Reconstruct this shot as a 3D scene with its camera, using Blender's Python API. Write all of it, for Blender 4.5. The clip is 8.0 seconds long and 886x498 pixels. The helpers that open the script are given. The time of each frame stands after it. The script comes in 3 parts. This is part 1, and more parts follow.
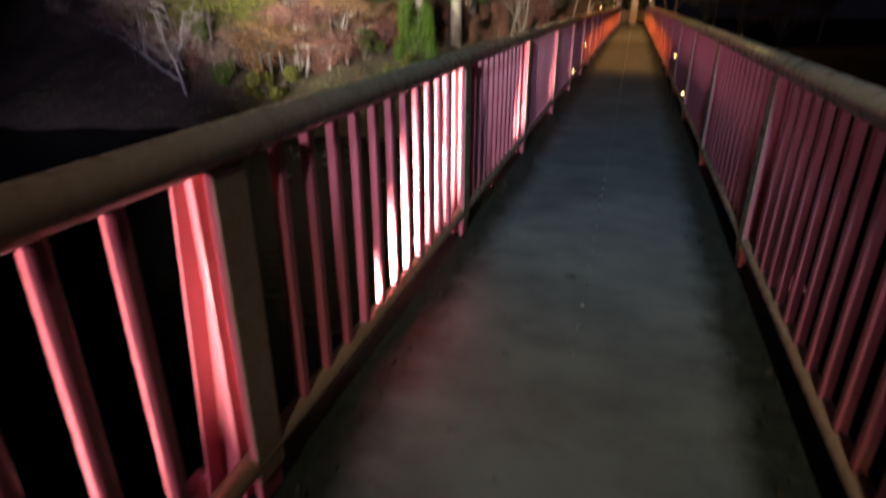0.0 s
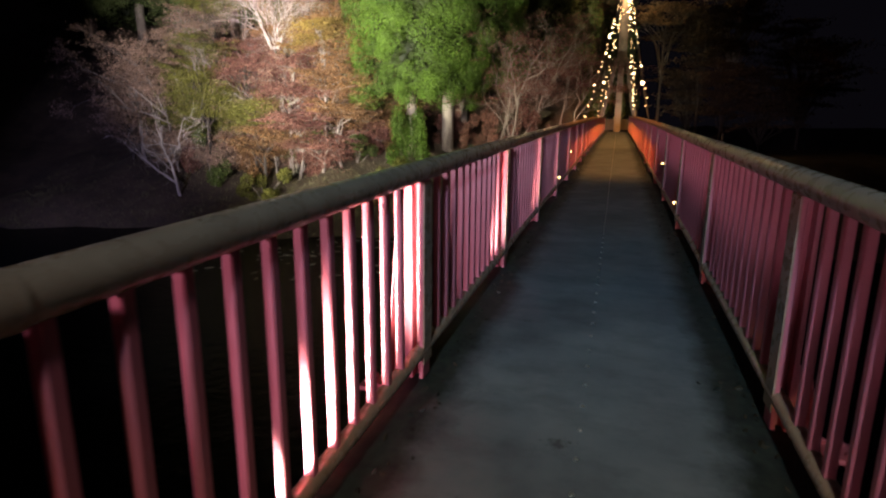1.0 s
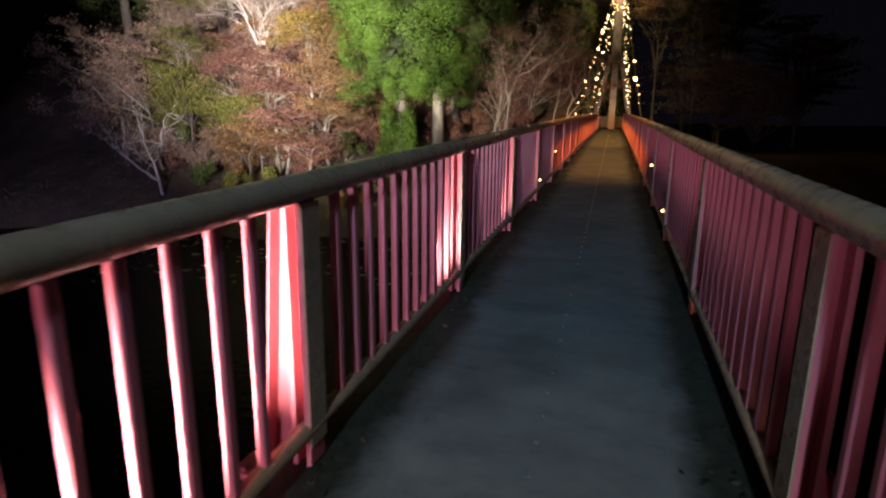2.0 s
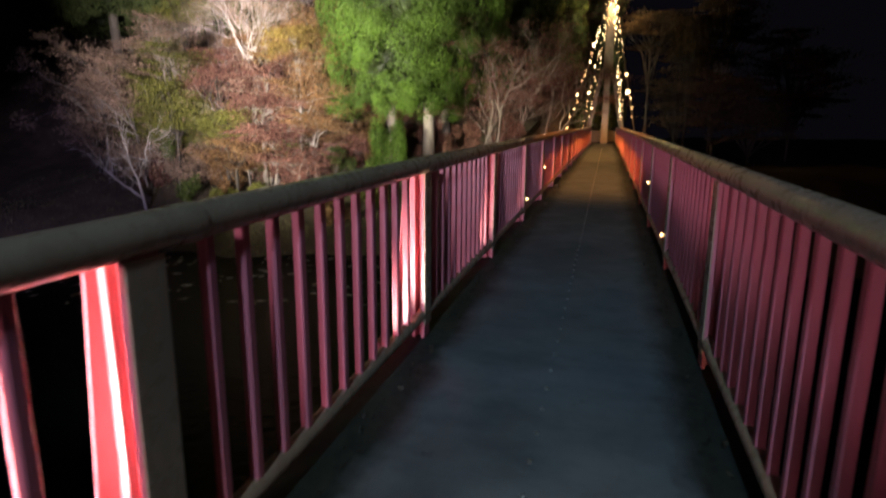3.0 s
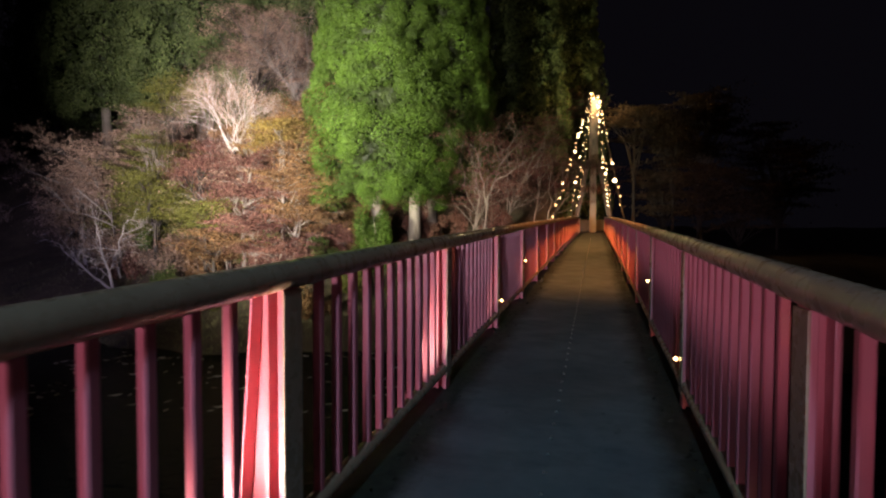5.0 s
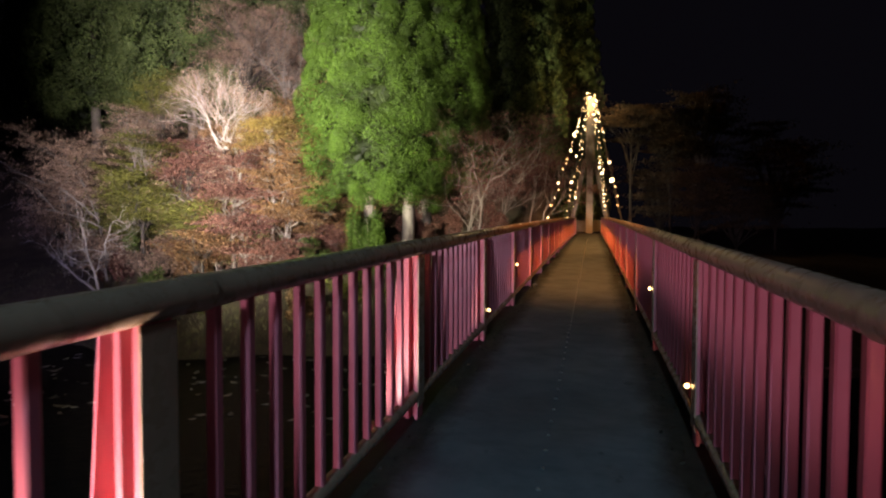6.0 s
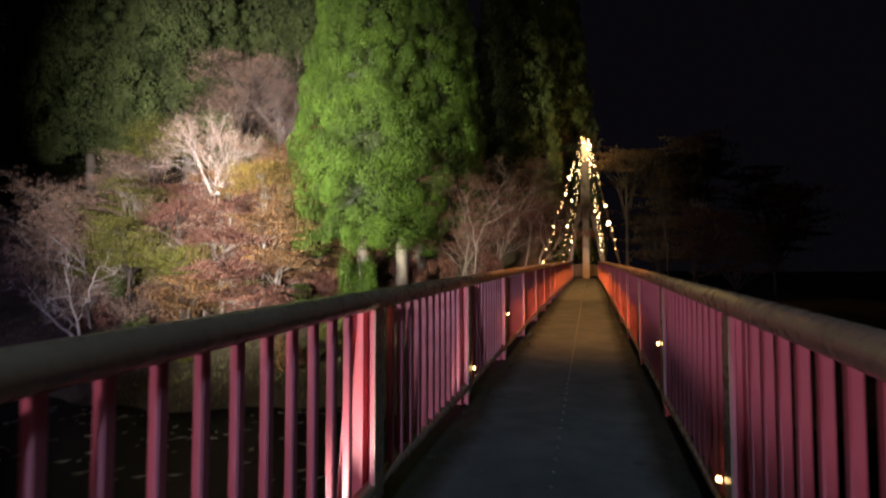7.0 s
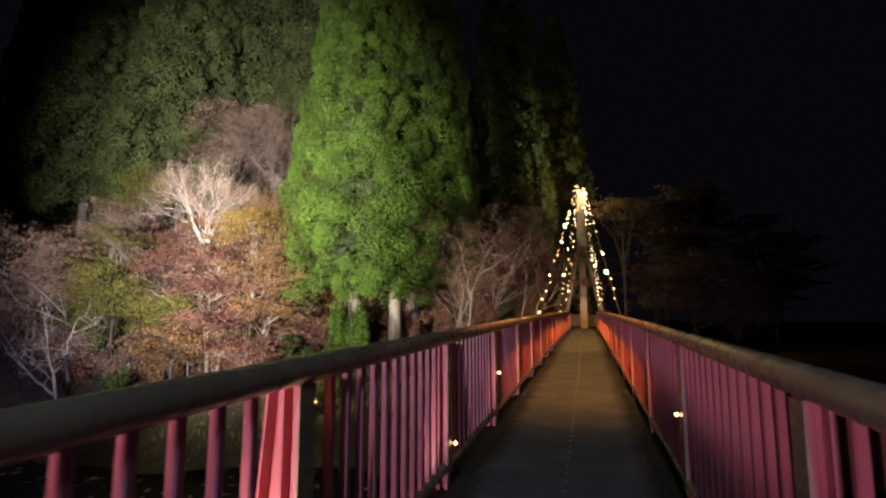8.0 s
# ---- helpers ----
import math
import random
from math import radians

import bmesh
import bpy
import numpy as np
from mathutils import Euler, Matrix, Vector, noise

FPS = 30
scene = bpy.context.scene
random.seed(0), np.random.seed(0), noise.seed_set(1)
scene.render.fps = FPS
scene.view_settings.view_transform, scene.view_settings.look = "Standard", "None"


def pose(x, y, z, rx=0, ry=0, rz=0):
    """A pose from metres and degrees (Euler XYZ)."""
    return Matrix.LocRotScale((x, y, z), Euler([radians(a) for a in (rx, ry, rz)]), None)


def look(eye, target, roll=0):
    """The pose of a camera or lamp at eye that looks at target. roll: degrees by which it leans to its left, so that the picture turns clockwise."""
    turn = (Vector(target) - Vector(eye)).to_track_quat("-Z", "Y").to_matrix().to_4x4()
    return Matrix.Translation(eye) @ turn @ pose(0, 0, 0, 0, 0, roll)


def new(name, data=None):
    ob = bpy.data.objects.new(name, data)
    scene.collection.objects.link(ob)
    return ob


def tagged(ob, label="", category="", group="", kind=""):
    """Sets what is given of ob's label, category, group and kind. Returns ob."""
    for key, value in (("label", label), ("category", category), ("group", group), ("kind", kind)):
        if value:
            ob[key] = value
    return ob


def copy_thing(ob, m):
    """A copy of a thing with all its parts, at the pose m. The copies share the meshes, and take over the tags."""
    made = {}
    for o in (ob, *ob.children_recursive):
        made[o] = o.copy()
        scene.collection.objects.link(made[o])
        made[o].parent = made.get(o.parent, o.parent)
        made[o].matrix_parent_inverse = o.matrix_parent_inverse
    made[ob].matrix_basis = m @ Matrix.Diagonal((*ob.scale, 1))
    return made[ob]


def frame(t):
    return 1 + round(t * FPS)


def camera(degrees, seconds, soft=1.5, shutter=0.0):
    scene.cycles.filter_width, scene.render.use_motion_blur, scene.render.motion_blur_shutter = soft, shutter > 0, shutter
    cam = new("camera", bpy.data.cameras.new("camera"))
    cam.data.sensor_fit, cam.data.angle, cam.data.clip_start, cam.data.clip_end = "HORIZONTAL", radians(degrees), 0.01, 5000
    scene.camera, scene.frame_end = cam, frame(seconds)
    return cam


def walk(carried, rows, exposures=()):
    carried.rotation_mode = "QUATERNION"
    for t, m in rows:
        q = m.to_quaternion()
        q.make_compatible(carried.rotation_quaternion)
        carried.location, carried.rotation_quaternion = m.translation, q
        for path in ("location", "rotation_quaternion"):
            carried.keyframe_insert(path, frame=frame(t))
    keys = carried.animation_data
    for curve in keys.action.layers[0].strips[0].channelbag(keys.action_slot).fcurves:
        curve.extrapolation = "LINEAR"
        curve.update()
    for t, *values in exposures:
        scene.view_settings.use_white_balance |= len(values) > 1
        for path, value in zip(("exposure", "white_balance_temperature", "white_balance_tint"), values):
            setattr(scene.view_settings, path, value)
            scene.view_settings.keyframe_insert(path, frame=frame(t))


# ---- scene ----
cam = camera(77.4, 8.0, soft=2.2, shutter=0.5)
PATH = [
    (0, (0.058, 0.877, 1.349), (-0.502, 2.64, 0.588), 0.1),
    (0.5, (0.061, 1.203, 1.333), (-0.519, 3.065, 0.89), 1.0),
    (1, (0.047, 1.564, 1.356), (-0.525, 3.432, 0.929), 0.5),
    (1.5, (0.135, 1.976, 1.363), (-0.43, 3.847, 0.935), 0.5),
    (2.8, (0.213, 3.015, 1.388), (-0.332, 4.886, 0.938), 0.4),
    (3, (0.201, 3.132, 1.378), (-0.343, 5.017, 0.991), 0.4),
    (3.5, (0.2, 3.52, 1.387), (-0.348, 5.432, 1.183), 0.5),
    (4, (0.166, 3.854, 1.392), (-0.376, 5.778, 1.324), 0.7),
    (4.5, (0.214, 4.243, 1.388), (-0.323, 6.168, 1.317), 0.3),
    (6, (0.213, 5.22, 1.41), (-0.307, 7.15, 1.341), 0.2),
    (6.5, (0.24, 5.543, 1.418), (-0.276, 7.475, 1.382), 0.0),
    (7, (0.205, 5.909, 1.425), (-0.305, 7.84, 1.518), -0.0),
    (7.5, (0.189, 6.265, 1.407), (-0.31, 8.185, 1.663), -0.4),
    (8, (0.178, 6.656, 1.467), (-0.317, 8.575, 1.737), 0.0),
]
walk(cam, [(t, look(eye, aim, lean)) for t, eye, aim, lean in PATH])

# ---- light ----
world = bpy.data.worlds.new("night")
scene.world = world
world.use_nodes = True
bg = world.node_tree.nodes["Background"]
bg.inputs[0].default_value = (0.32, 0.27, 0.42, 1)
bg.inputs[1].default_value = 0.0075


def spot(name, eye, target, watts, colour, cone, blend=0.5, radius=0.08):
    d = bpy.data.lights.new(name, "SPOT")
    d.energy, d.color, d.spot_size, d.spot_blend, d.shadow_soft_size = watts, colour, radians(cone), blend, radius
    ob = new(name, d)
    ob.matrix_world = look(eye, target)
    return ob


# floodlights on the near bank, aimed across the river at the trees
spot("flood_wide", (-7.5, -3.0, 1.0), (-20.8, 36.0, 10.6), 215000, (1.0, 0.89, 0.92), 43, 1.0, 0.2)
spot("flood_cedar", (-26.0, -3.0, 0.8), (-13.4, 37.5, 5.8), 165000, (1.0, 0.98, 0.72), 31, 1.0, 0.2)
spot("flood_white", (-8.0, -2.5, 0.8), (-21.8, 34.5, 8.9), 150000, (1.0, 0.88, 0.88), 11, 1.0, 0.2)
spot("flood_violet", (-14.0, -3.0, 0.8), (-31.0, 31.0, -2.0), 14000, (0.55, 0.5, 1.0), 34, 1.0, 0.2)
# fills added to brighten the bare trees by the bridge and the bank
spot("twig_fill", (-10.5, -3.0, 0.8), (-4.9, 39.0, 2.6), 70000, (1.0, 0.70, 0.62), 12.5, 1.0, 0.2)
spot("bank_fill", (-7.0, -3.2, 1.0), (-13.5, 31.0, -3.6), 8500, (1.0, 0.88, 0.82), 30, 1.0, 0.2)
# unseen lamps behind the bridge's start: cool and plain ones over the deck
spot("near_lamp_cool", (0.3, -5.0, 4.6), (0.0, 9.0, 0.2), 2900, (0.38, 0.68, 1.0), 27, 1.0, 0.2)
spot("near_lamp_plain", (0.4, -4.0, 5.0), (0.1, 3.1, 0.0), 1150, (1.0, 0.93, 0.78), 20, 1.0, 0.2)
# two low fill lamps beside it, added to brighten the balusters
spot("low_fill", (-7.5, -24.0, 2.2), (0.80, 20.0, 0.6), 14500, (0.95, 0.70, 0.95), 12.4, 0.5, 0.8)
spot("low_fill", (7.0, -24.0, 2.2), (-0.86, 17.0, 0.7), 1200, (1.0, 0.80, 0.97), 12.5, 1.0, 0.8)
# warm fills high up, added in place of light from the far pylon
spot("warm_fill", (0.0, -5.0, 10.0), (0.0, 20.5, 0.6), 46000, (1.0, 0.42, 0.11), 17.5, 1.0, 0.15)
spot("warm_fill", (0.0, -5.0, 10.0), (0.0, 36.0, 1.0), 90000, (1.0, 0.42, 0.11), 13, 0.7, 0.15)
# warm floodlight on the far pylon
spot("pylon_downlight", (0.0, 45.9, 9.4), (0.0, 36.0, 1.2), 420, (1.0, 0.60, 0.2), 62, 0.9, 0.12)

# added point light, strengthening the bulbs' glow round the mast head
head = bpy.data.lights.new("mast_fill", "POINT")
head.energy, head.color, head.shadow_soft_size = 420, (1.0, 0.60, 0.24), 0.2
new("mast_fill", head).location = (0.3, 46.3, 10.7)

# ---- materials ----


def material(name, rough=0.6, metal=0.0):
    m = bpy.data.materials.new(name)
    m.use_nodes = True
    nt = m.node_tree
    b = nt.nodes["Principled BSDF"]
    b.inputs["Roughness"].default_value = rough
    b.inputs["Metallic"].default_value = metal
    return m, nt, b


def tex_noise(nt, scale, detail=5.0, rough=0.55, stretch=(1, 1, 1), space="Object"):
    tc = nt.nodes.new("ShaderNodeTexCoord")
    mp = nt.nodes.new("ShaderNodeMapping")
    mp.inputs["Scale"].default_value = stretch
    n = nt.nodes.new("ShaderNodeTexNoise")
    n.inputs["Scale"].default_value = scale
    n.inputs["Detail"].default_value = detail
    n.inputs["Roughness"].default_value = rough
    nt.links.new(tc.outputs[space], mp.inputs["Vector"])
    nt.links.new(mp.outputs[0], n.inputs["Vector"])
    return n.outputs["Fac"]


def ramp(nt, fac, stops):
    r = nt.nodes.new("ShaderNodeValToRGB")
    e = r.color_ramp.elements
    while len(e) < len(stops):
        e.new(0.5)
    for el, (p, c) in zip(e, stops):
        el.position, el.color = p, (*c, 1)
    nt.links.new(fac, r.inputs[0])
    return r.outputs[0]


def mix(nt, fac, a, b, mode="MIX"):
    n = nt.nodes.new("ShaderNodeMix")
    n.data_type, n.blend_type = "RGBA", mode
    for sock, v in ((n.inputs[0], fac), (n.inputs[6], a), (n.inputs[7], b)):
        if isinstance(v, (int, float)):
            sock.default_value = v
        elif isinstance(v, tuple):
            sock.default_value = (*v, 1)
        else:
            nt.links.new(v, sock)
    return n.outputs[2]


def bump(nt, b, height, strength=0.3, dist=0.01):
    n = nt.nodes.new("ShaderNodeBump")
    n.inputs["Strength"].default_value = strength
    n.inputs["Distance"].default_value = dist
    nt.links.new(height, n.inputs["Height"])
    nt.links.new(n.outputs[0], b.inputs["Normal"])


def painted(name, dark, light, chip, rough, chips=0.68):
    """Weathered paint: two tones, chips and streaks."""
    m, nt, b = material(name, rough)
    base = ramp(nt, tex_noise(nt, 5, 6, 0.6, (1, 1, 0.35)), [(0.3, dark), (0.75, light)])
    spots = ramp(nt, tex_noise(nt, 38, 4, 0.7), [(chips, (0, 0, 0)), (chips + 0.05, (1, 1, 1))])
    nt.links.new(mix(nt, spots, base, chip), b.inputs["Base Color"])
    r = ramp(nt, tex_noise(nt, 16, 4), [(0.3, (rough - 0.12,) * 3), (0.8, (rough + 0.18,) * 3)])
    nt.links.new(r, b.inputs["Roughness"])
    bump(nt, b, tex_noise(nt, 90, 4), 0.12, 0.002)
    return m


RED = painted("red_paint", (0.45, 0.10, 0.12), (0.58, 0.14, 0.165), (0.32, 0.10, 0.08), 0.42)
BROWN = painted("brown_paint", (0.32, 0.195, 0.12), (0.44, 0.285, 0.18), (0.17, 0.12, 0.085), 0.3)
CONCRETE = painted("pylon_paint", (0.16, 0.12, 0.09), (0.24, 0.185, 0.135), (0.09, 0.07, 0.06), 0.6)
STRIP = material("worn_steel", 0.28, 0.9)[0]
STRIP.node_tree.nodes["Principled BSDF"].inputs["Base Color"].default_value = (0.78, 0.75, 0.68, 1)
STEEL = painted("galvanised_steel", (0.25, 0.25, 0.25), (0.4, 0.4, 0.39), (0.18, 0.13, 0.1), 0.45)


def deck_material():
    m, nt, b = material("deck_surface", 0.6)
    body = ramp(nt, tex_noise(nt, 1.6, 7, 0.62), [(0.28, (0.075, 0.09, 0.095)), (0.5, (0.14, 0.158, 0.158)), (0.74, (0.2, 0.215, 0.207))])
    body = mix(nt, ramp(nt, tex_noise(nt, 0.7, 5, 0.6), [(0.45, (0, 0, 0)), (0.7, (0.6, 0.6, 0.6))]), body, (0.125, 0.125, 0.115))
    stain = ramp(nt, tex_noise(nt, 4.2, 6, 0.7), [(0.63, (0, 0, 0)), (0.70, (1, 1, 1))])
    body = mix(nt, stain, body, (0.06, 0.065, 0.06))
    # darker uneven patches, longer across the deck than along it
    dark_patches = ramp(nt, tex_noise(nt, 3.4, 7, 0.7, (0.7, 1.5, 1)), [(0.48, (0, 0, 0)), (0.66, (0.4, 0.4, 0.4))])
    body = mix(nt, dark_patches, body, (0.05, 0.056, 0.056))
    # moss and wet dirt grown in from both edges
    tc = nt.nodes.new("ShaderNodeTexCoord")
    sep = nt.nodes.new("ShaderNodeSeparateXYZ")
    nt.links.new(tc.outputs["Object"], sep.inputs[0])
    ab = nt.nodes.new("ShaderNodeMath")
    ab.operation = "ABSOLUTE"
    nt.links.new(sep.outputs[0], ab.inputs[0])
    wob = nt.nodes.new("ShaderNodeMath")
    wob.operation = "MULTIPLY_ADD"
    wob.inputs[1].default_value = 0.34
    nt.links.new(tex_noise(nt, 3.3, 7, 0.72), wob.inputs[0])
    nt.links.new(ab.outputs[0], wob.inputs[2])
    edge = ramp(nt, wob.outputs[0], [(0.70, (0, 0, 0)), (0.86, (1, 1, 1))])
    moss = ramp(nt, tex_noise(nt, 14, 6, 0.7), [(0.35, (0.008, 0.011, 0.009)), (0.75, (0.035, 0.045, 0.03))])
    nt.links.new(mix(nt, edge, body, moss), b.inputs["Base Color"])
    r = ramp(nt, tex_noise(nt, 2.2, 6, 0.65), [(0.35, (0.62,) * 3), (0.7, (0.85,) * 3)])
    nt.links.new(r, b.inputs["Roughness"])
    hgt = mix(nt, 0.5, tex_noise(nt, 60, 5, 0.7), tex_noise(nt, 9, 5, 0.6, (0.3, 3.0, 1)))
    bump(nt, b, hgt, 0.35, 0.004)
    return m


DECK = deck_material()


def bark(name, dark, light):
    m, nt, b = material(name, 0.85)
    nt.links.new(ramp(nt, tex_noise(nt, 3, 6, 0.65, (1, 1, 0.25)), [(0.3, dark), (0.7, light)]), b.inputs["Base Color"])
    bump(nt, b, tex_noise(nt, 14, 5, 0.6, (1, 1, 0.2)), 0.5, 0.03)
    return m


BARK_CEDAR = bark("cedar_bark", (0.17, 0.135, 0.11), (0.36, 0.31, 0.26))
BARK_DARK = bark("dark_bark", (0.035, 0.028, 0.022), (0.08, 0.065, 0.05))
BARK_PALE = bark("pale_bark", (0.26, 0.225, 0.195), (0.48, 0.43, 0.38))
BARK_GREY = bark("grey_bark", (0.13, 0.11, 0.095), (0.28, 0.24, 0.2))


def leaves(name, dark, mid, light, rough=0.6):
    """Foliage whose tone changes from leaf to leaf and over the crown."""
    m, nt, b = material(name, rough)
    geo = nt.nodes.new("ShaderNodeNewGeometry")
    tone = ramp(nt, geo.outputs["Random Per Island"], [(0.0, dark), (0.5, mid), (1.0, light)])
    patch = ramp(nt, tex_noise(nt, 0.55, 4, 0.6), [(0.35, (0.5,) * 3), (0.7, (1.25,) * 3)])
    nt.links.new(mix(nt, 1.0, tone, patch, "MULTIPLY"), b.inputs["Base Color"])
    b.inputs["Specular IOR Level"].default_value = 0.25
    return m


CEDAR = leaves("cedar_needles", (0.046, 0.088, 0.008), (0.067, 0.124, 0.012), (0.088, 0.148, 0.018))
CEDAR_DARK = leaves("dark_cedar_needles", (0.056, 0.08, 0.024), (0.095, 0.13, 0.038), (0.138, 0.17, 0.056))
RUST = leaves("rust_leaves", (0.085, 0.036, 0.028), (0.16, 0.068, 0.05), (0.25, 0.12, 0.088))
ORANGE = leaves("orange_leaves", (0.09, 0.046, 0.02), (0.18, 0.095, 0.04), (0.29, 0.165, 0.07))
YELLOW = leaves("yellow_leaves", (0.14, 0.09, 0.02), (0.22, 0.15, 0.035), (0.3, 0.22, 0.06))
OLIVE = leaves("olive_leaves", (0.07, 0.074, 0.014), (0.125, 0.128, 0.022), (0.19, 0.18, 0.04))
GREEN = leaves("evergreen_leaves", (0.045, 0.065, 0.016), (0.08, 0.115, 0.024), (0.125, 0.165, 0.04))
# needle tone darkened to hold the shade inside a crown
INNER_SHADE = leaves("shaded_inner_needles", (0.018, 0.026, 0.007), (0.03, 0.045, 0.011), (0.045, 0.065, 0.016))
BROWN_LEAF = leaves("brown_leaves", (0.05, 0.034, 0.02), (0.09, 0.06, 0.034), (0.14, 0.092, 0.05))
TAN = leaves("withered_leaves", (0.16, 0.10, 0.07), (0.28, 0.185, 0.13), (0.40, 0.28, 0.2))
TWIG = leaves("pale_twigs", (0.26, 0.22, 0.19), (0.40, 0.35, 0.31), (0.52, 0.47, 0.42))
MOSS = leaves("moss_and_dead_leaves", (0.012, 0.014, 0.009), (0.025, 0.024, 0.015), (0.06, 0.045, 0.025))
GRASS = leaves("dry_grass", (0.09, 0.085, 0.035), (0.16, 0.15, 0.06), (0.26, 0.23, 0.12))
LITTER = leaves("floating_leaves", (0.2, 0.17, 0.13), (0.38, 0.35, 0.3), (0.6, 0.58, 0.54))


def ground_material():
    m, nt, b = material("forest_floor", 0.9)
    c = ramp(nt, tex_noise(nt, 0.8, 8, 0.7), [(0.3, (0.045, 0.036, 0.024)), (0.55, (0.10, 0.072, 0.045)), (0.75, (0.14, 0.115, 0.06))])
    nt.links.new(c, b.inputs["Base Color"])
    bump(nt, b, tex_noise(nt, 5, 7, 0.7), 0.8, 0.1)
    return m


GROUND = ground_material()


def water_material():
    m, nt, b = material("river_water", 0.2)
    b.inputs["Base Color"].default_value = (0.004, 0.006, 0.007, 1)
    b.inputs["IOR"].default_value = 1.33
    b.inputs["Specular IOR Level"].default_value = 0.03
    bump(nt, b, tex_noise(nt, 2.6, 5, 0.6), 0.6, 0.08)
    return m


WATER = water_material()


def glow(name, colour, strength):
    m, nt, b = material(name, 0.4)
    b.inputs["Base Color"].default_value = (*colour, 1)
    b.inputs["Emission Color"].default_value = (*colour, 1)
    b.inputs["Emission Strength"].default_value = strength
    return m


BULB = glow("warm_bulb", (1.0, 0.68, 0.32), 15.0)
BULB_SMALL = glow("warm_bulb_small", (1.0, 0.60, 0.24), 8.0)
WIRE = material("black_wire", 0.6)[0]
WIRE.node_tree.nodes["Principled BSDF"].inputs["Base Color"].default_value = (0.03, 0.03, 0.03, 1)

# ---- mesh tools ----


def np_mesh(name, verts, faces, mat, smooth=True):
    """A mesh from arrays of corners and of equal-sized faces."""
    verts, faces = np.asarray(verts, np.float32), np.asarray(faces, np.int32)
    me = bpy.data.meshes.new(name)
    n, k = faces.shape
    me.vertices.add(len(verts))
    me.vertices.foreach_set("co", verts.ravel())
    me.loops.add(n * k)
    me.loops.foreach_set("vertex_index", faces.ravel())
    me.polygons.add(n)
    me.polygons.foreach_set("loop_start", np.arange(n, dtype=np.int32) * k)
    me.polygons.foreach_set("use_smooth", np.full(n, smooth))
    me.update(calc_edges=True)
    me.materials.append(mat)
    return me


def hang(name, me, parent=None, label=""):
    ob = new(name, me)
    ob.parent = parent
    return tagged(ob, label)


def part(name, bm, mat, parent=None, label="", smooth=False):
    me = bpy.data.meshes.new(name)
    for f in bm.faces:
        f.smooth = smooth
    bm.to_mesh(me)
    bm.free()
    me.materials.append(mat)
    return hang(name, me, parent, label)


def empty(name, place=(0, 0, 0)):
    ob = new(name)
    ob.location = place
    return ob


def frame_of(d):
    d = d / (np.linalg.norm(d) + 1e-9)
    a = np.cross(d, (0, 0, 1.0)) if abs(d[2]) < 0.9 else np.cross(d, (1.0, 0, 0))
    a = a / np.linalg.norm(a)
    return a, np.cross(d, a)


def tube(points, radii, sides, out, cap=False):
    """Adds a tapered tube along points to out = (verts, quads)."""
    verts, quads = out
    pts = np.asarray(points, float)
    start = len(verts)
    ang = np.linspace(0, 2 * math.pi, sides, endpoint=False)
    for i, p in enumerate(pts):
        d = pts[min(i + 1, len(pts) - 1)] - pts[max(i - 1, 0)]
        a, b = frame_of(d)
        for c in ang:
            verts.append(p + radii[i] * (math.cos(c) * a + math.sin(c) * b))
    for i in range(len(pts) - 1):
        for j in range(sides):
            k = (j + 1) % sides
            o = start + i * sides
            quads.append((o + j, o + k, o + sides + k, o + sides + j))
    if cap:
        for i, flip in ((0, 1), (len(pts) - 1, 0)):
            c = len(verts)
            verts.append(pts[i])
            o = start + i * sides
            for j in range(0, sides, 2):
                q = (o + j, o + (j + 1) % sides, o + (j + 2) % sides, c)
                quads.append(q[::-1] if flip else q)


def box(bm, size, m, bevel=0.0):
    r = bmesh.ops.create_cube(bm, size=1.0, matrix=m @ Matrix.Diagonal((*size, 1)))
    if bevel:
        edges = list({e for v in r["verts"] for e in v.link_edges})
        bmesh.ops.bevel(bm, geom=edges, offset=bevel, segments=2, affect="EDGES", profile=0.5)


def prism(bm, ring, axis, t):
    """A flat plate: ring of points, thickened by t along axis."""
    off = Vector(axis) * (t / 2)
    a = [bm.verts.new(Vector(p) - off) for p in ring]
    b = [bm.verts.new(Vector(p) + off) for p in ring]
    n = len(ring)
    bm.faces.new(a[::-1])
    bm.faces.new(b)
    for i in range(n):
        bm.faces.new((a[i], a[(i + 1) % n], b[(i + 1) % n], b[i]))
    bmesh.ops.recalc_face_normals(bm, faces=bm.faces[:])


# ---- the bridge ----
START, END = -6.875, 44.4
BAY = 2.2
RAIL_X = {-1: -0.86, 1: 0.805}
HALF = 0.86


def rail_z(y):
    """Underside of the handrail, along the gently arched bridge."""
    u = y - 4.125
    return 1.1 + 0.034 * u - 0.000162 * u * u


def deck_z(y):
    return rail_z(y) - 1.05


